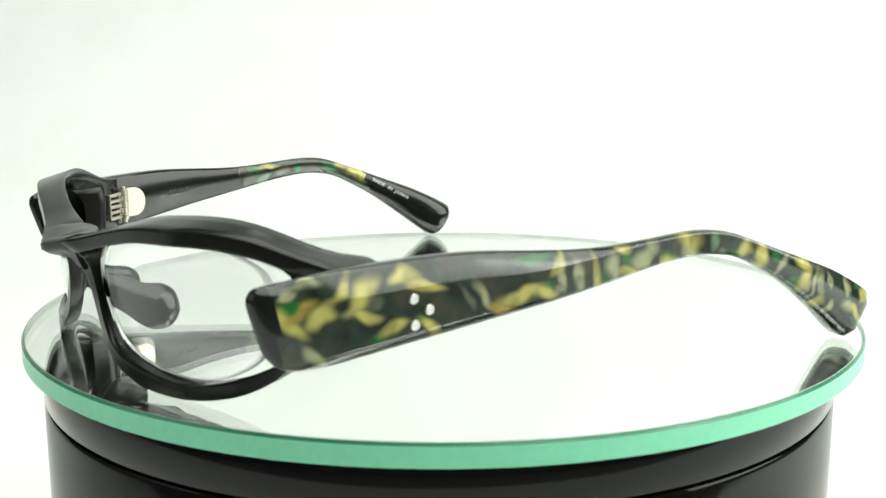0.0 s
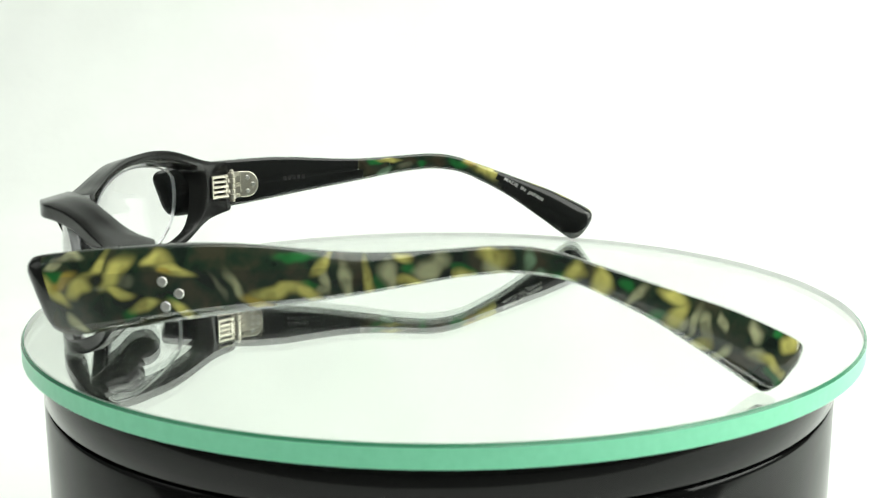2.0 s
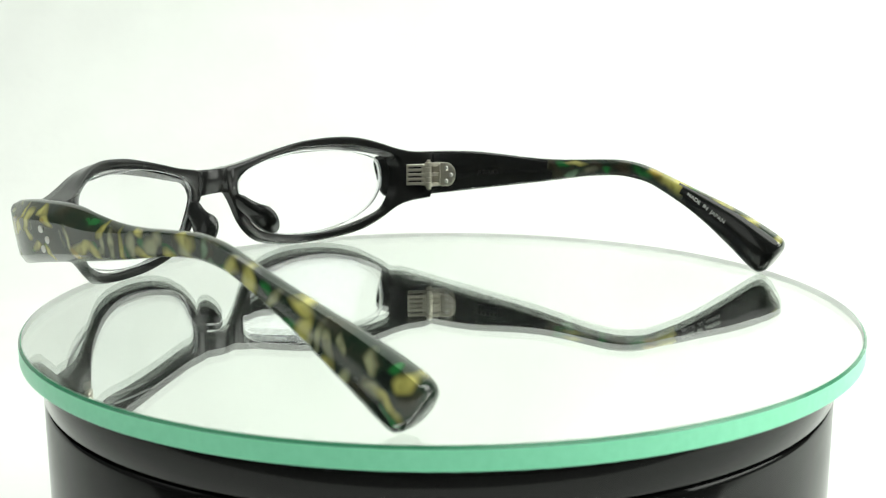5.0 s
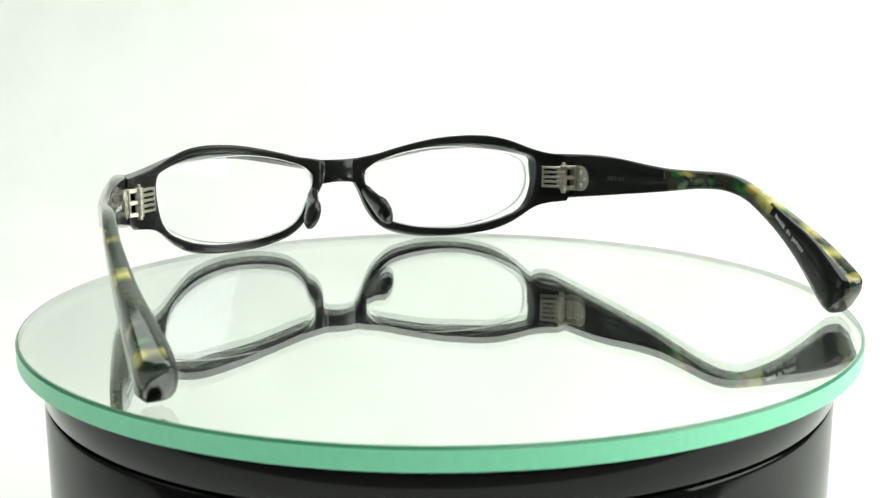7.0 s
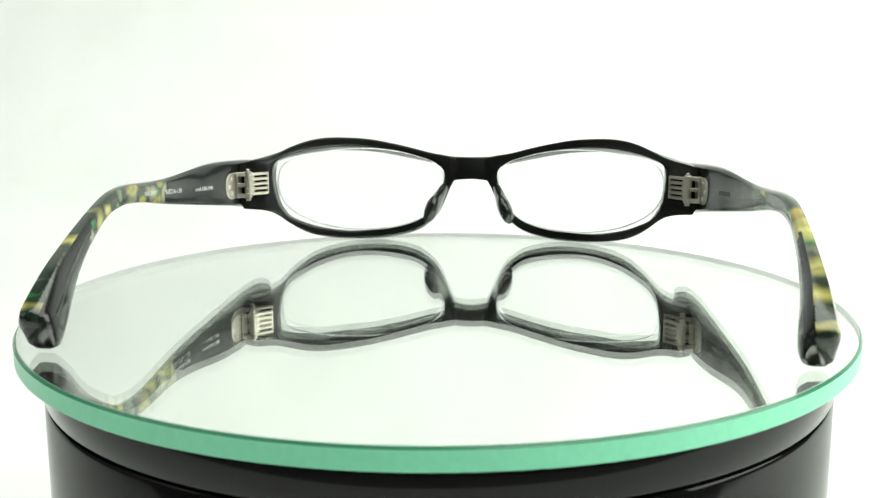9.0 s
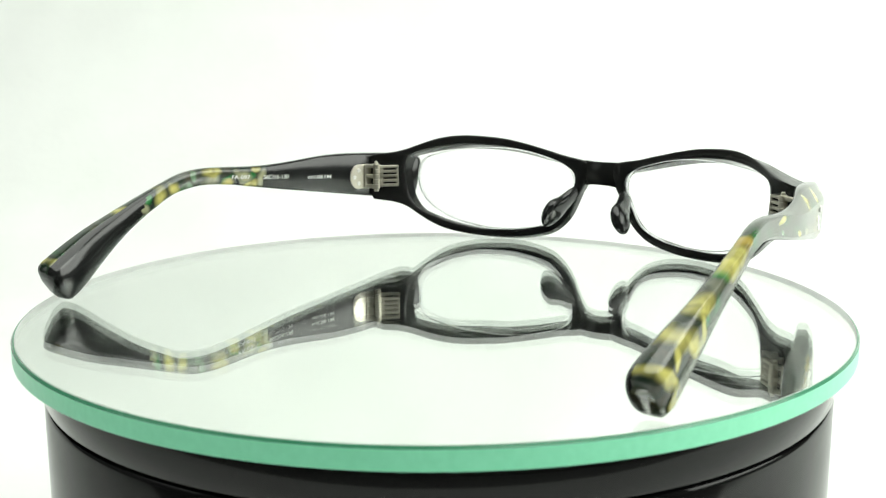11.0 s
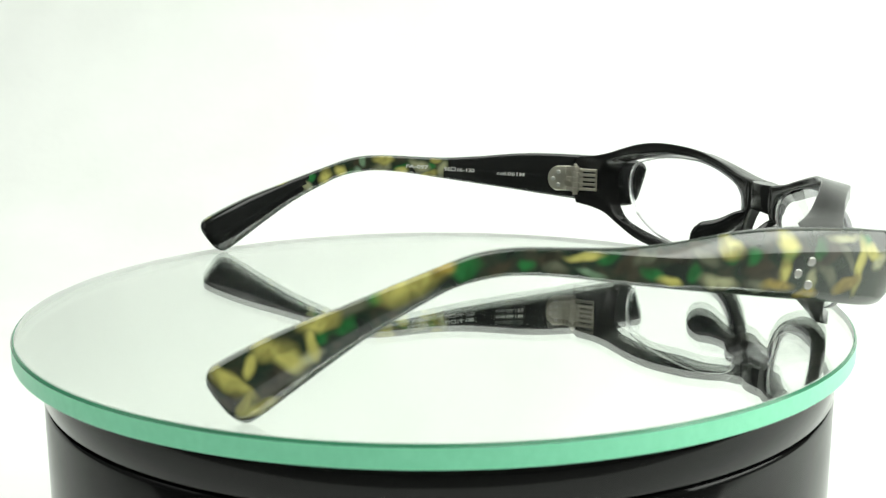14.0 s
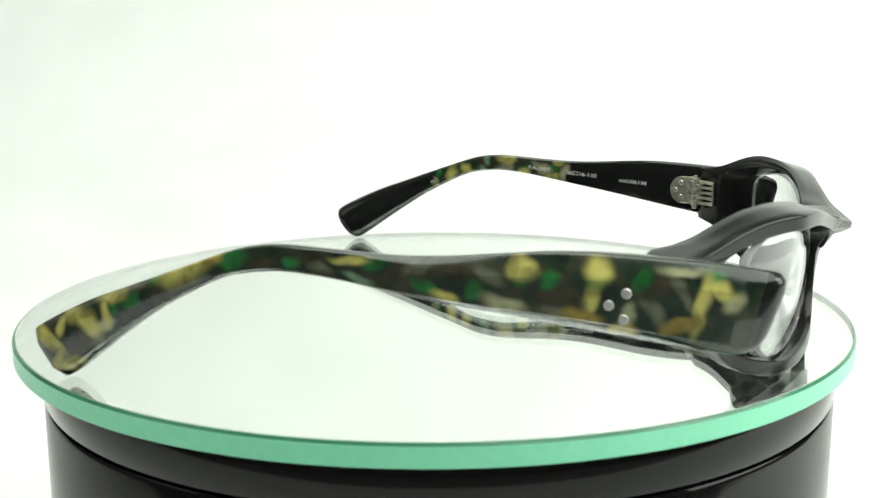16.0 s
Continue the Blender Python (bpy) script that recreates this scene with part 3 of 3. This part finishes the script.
def hinge(side):
    """A finger hinge: a round-ended plate with screws on the temple, barrels on a pin, and fingers on the front."""
    ax = Vector((outer_face(50) - temple_width(50) - outer_face(60) + temple_width(60), -10, 0)).normalized()
    inward = Vector((ax.y, -ax.x, 0))
    foot = Vector((outer_face(60.2) - temple_width(60.2), 60.2, 22.7))
    pin = Vector((70.6, 61.2, 22.7))
    up = Vector((0, 0, 1))

    def mirrored(pieces):
        v, f = joined(*pieces)
        return placed([(side * p[0], p[1], p[2]) for p in v]), f

    outline = [(-0.5, -4.2), (-0.5, 4.2)] + [(3.6 + 3.6 * math.cos(a), 4.2 * math.sin(a)) for a in np.linspace(math.pi / 2, -math.pi / 2, 15)]
    plate = loft([[foot + ax * (3 + (p - 3) * grow) + up * (q * grow) + inward * depth for p, q in outline] for depth, grow in ((-0.5, 1.0), (0.35, 1.0), (0.5, 0.95))])
    pieces = [plate, block(foot - ax * 0.1 + inward * 0.55, ax, inward, up, (3.0, 1.0, 8.0), 0.12)]
    for k in range(5):
        z = up * ((k - 2) * 1.75)
        pieces.append(rod(pin + z - up * 0.84, pin + z + up * 0.84, 1.25, 16, 0.12))
        if k % 2 == 0:
            a, b = pin + z, foot + ax * 0.6 + inward * 0.5 + z
            pieces.append(block((a + b) / 2, (b - a), (b - a).cross(up), up, ((b - a).length, 1.3, 1.3), 0.12))
        else:
            a, b = pin + z, Vector((69.6, wrap(69.6) - 0.3, 22.7)) + z
            pieces.append(block((a + b) / 2, (b - a), (b - a).cross(up), up, ((b - a).length, 1.3, 1.3), 0.12))
    v, f = mirrored(pieces)
    ob = part("hinge", mesh_of("hinge", v, f, [HINGE]), GLASSES, "pale metal hinge")
    v, f = mirrored([rod(pin - up * 5.2, pin - up * 4.6, 0.9, 14, 0.12), rod(pin - up * 5.0, pin + up * 5.2, 0.6, 14, 0.15)])
    part("pin", mesh_of("pin", v, f, [HINGE]), ob)
    for p, q in ((3.7, 2.2), (5.5, -0.1), (3.7, -2.3)):
        base = foot + ax * p + up * q
        v, f = mirrored([rod(base + inward * 0.3, base + inward * 0.75, 0.75, 14, 0.15)])
        part("screw", mesh_of("screw", v, f, [SILVER]), ob)
    a, b = Vector((70.2, wrap(70.2) - 0.15, 22.7)), Vector((65.8, wrap(65.8) - 0.15, 22.7))
    along = (b - a).normalized()
    back = Vector((along.y, -along.x, 0))
    pieces = [block((a + b) / 2 + up * ((k - 2) * 1.6), along, back, up, ((b - a).length, 1.3, 0.95), 0.18) for k in range(5)]
    pieces += [block(b - back * 0.2, along, back, up, (0.6, 0.8, 7.3), 0.12), block(a + along * 0.7, along, back, up, (1.2, 0.9, 7.6), 0.12)]
    for piece in pieces:
        v, f = mirrored([piece])
        part("hinge_finger", mesh_of("hinge_finger", v, f, [HINGE]), ob)
    return ob


def inner_face(y):
    return outer_face(y) - temple_width(y)


def lettering(side, words, a, b, size, parent, lift=0.1):
    """Printed words on the temple's inner face, from a to b as (y, z) of their foot line."""
    curve = bpy.data.curves.new("lettering", "FONT")
    curve.body, curve.size, curve.extrude = words, size * MM, 0.00001
    curve.offset = 0.000015
    curve.materials.append(WHITE)
    start = Vector((side * (inner_face(a[0]) + splay(side, a[0]) - lift), a[0], a[1]))
    end = Vector((side * (inner_face(b[0]) + splay(side, b[0]) - lift), b[0], b[1]))
    along = (end - start).normalized()
    normal = along.cross(Vector((0, 0, 1))).normalized()
    if normal.x * side > 0:
        normal = -normal
    rise = normal.cross(along)
    spot = Vector(placed([start])[0])
    ob = part("lettering", curve, parent, "small white printed lettering")
    ob.matrix_basis = Matrix.Translation(spot) @ Matrix((along, rise, normal)).transposed().to_4x4()
    bpy.context.view_layer.update()
    wide = ob.dimensions.x
    if wide > 0:
        k = (end - start).length * MM / wide
        ob.matrix_basis = Matrix.Translation(spot) @ Matrix((along, rise, normal)).transposed().to_4x4() @ Matrix.Diagonal((k, 1, 1, 1))
    return ob


def embossed_mark(parent):
    """A row of dark unreadable letters pressed into the inner face."""
    for k in range(5):
        y = 44.5 - k * 1.5
        a, b = Vector((inner_face(y), y, 24.0 + (44.5 - y) * 0.06)), Vector((inner_face(y - 1), y - 1, 24.0))
        along = Vector((b.x - a.x, b.y - a.y, 0)).normalized()
        v, f = block(a, along, Vector((along.y, -along.x, 0)), (0, 0, 1), (1.1, 0.12, 1.3), 0.02)
        part("embossed_mark", mesh_of("embossed_mark", placed(v), f, [GREY]), parent)


front_frame()
TEMPLES = {}
for side in (1, -1):
    lens(side)
    TEMPLES[side] = temple(side)
    hinge(side)
embossed_mark(TEMPLES[1])
lettering(-1, "FA-097", (5.3, 26.6), (12.8, 25.9), 1.75, TEMPLES[-1])
lettering(-1, "56\u25a116-130", (18.3, 25.4), (28.6, 24.6), 1.75, TEMPLES[-1], 0.25)
lettering(-1, "col.061M", (36.2, 23.8), (45.2, 23.2), 1.75, TEMPLES[-1], 0.42)
lettering(1, "MADE  IN  JAPAN", (-30.0, 21.6), (-43.2, 14.2), 1.7, TEMPLES[1], 0.3)


def motions():
    rows = []
    for k in range(9):
        t = 2.0 * k
        rows.append((t, pose(0, 0, 0, 0, 0, START - TURN * t)))
    walk(GLASSES, rows)
    walk(DISC, [(t, pose(-0.0003, 0, 0, 0, 0, -TURN * t)) for t in (0.0, 2.0, 4.0, 6.0, 8.0, 10.0, 12.0, 14.0, 16.0)])


motions()
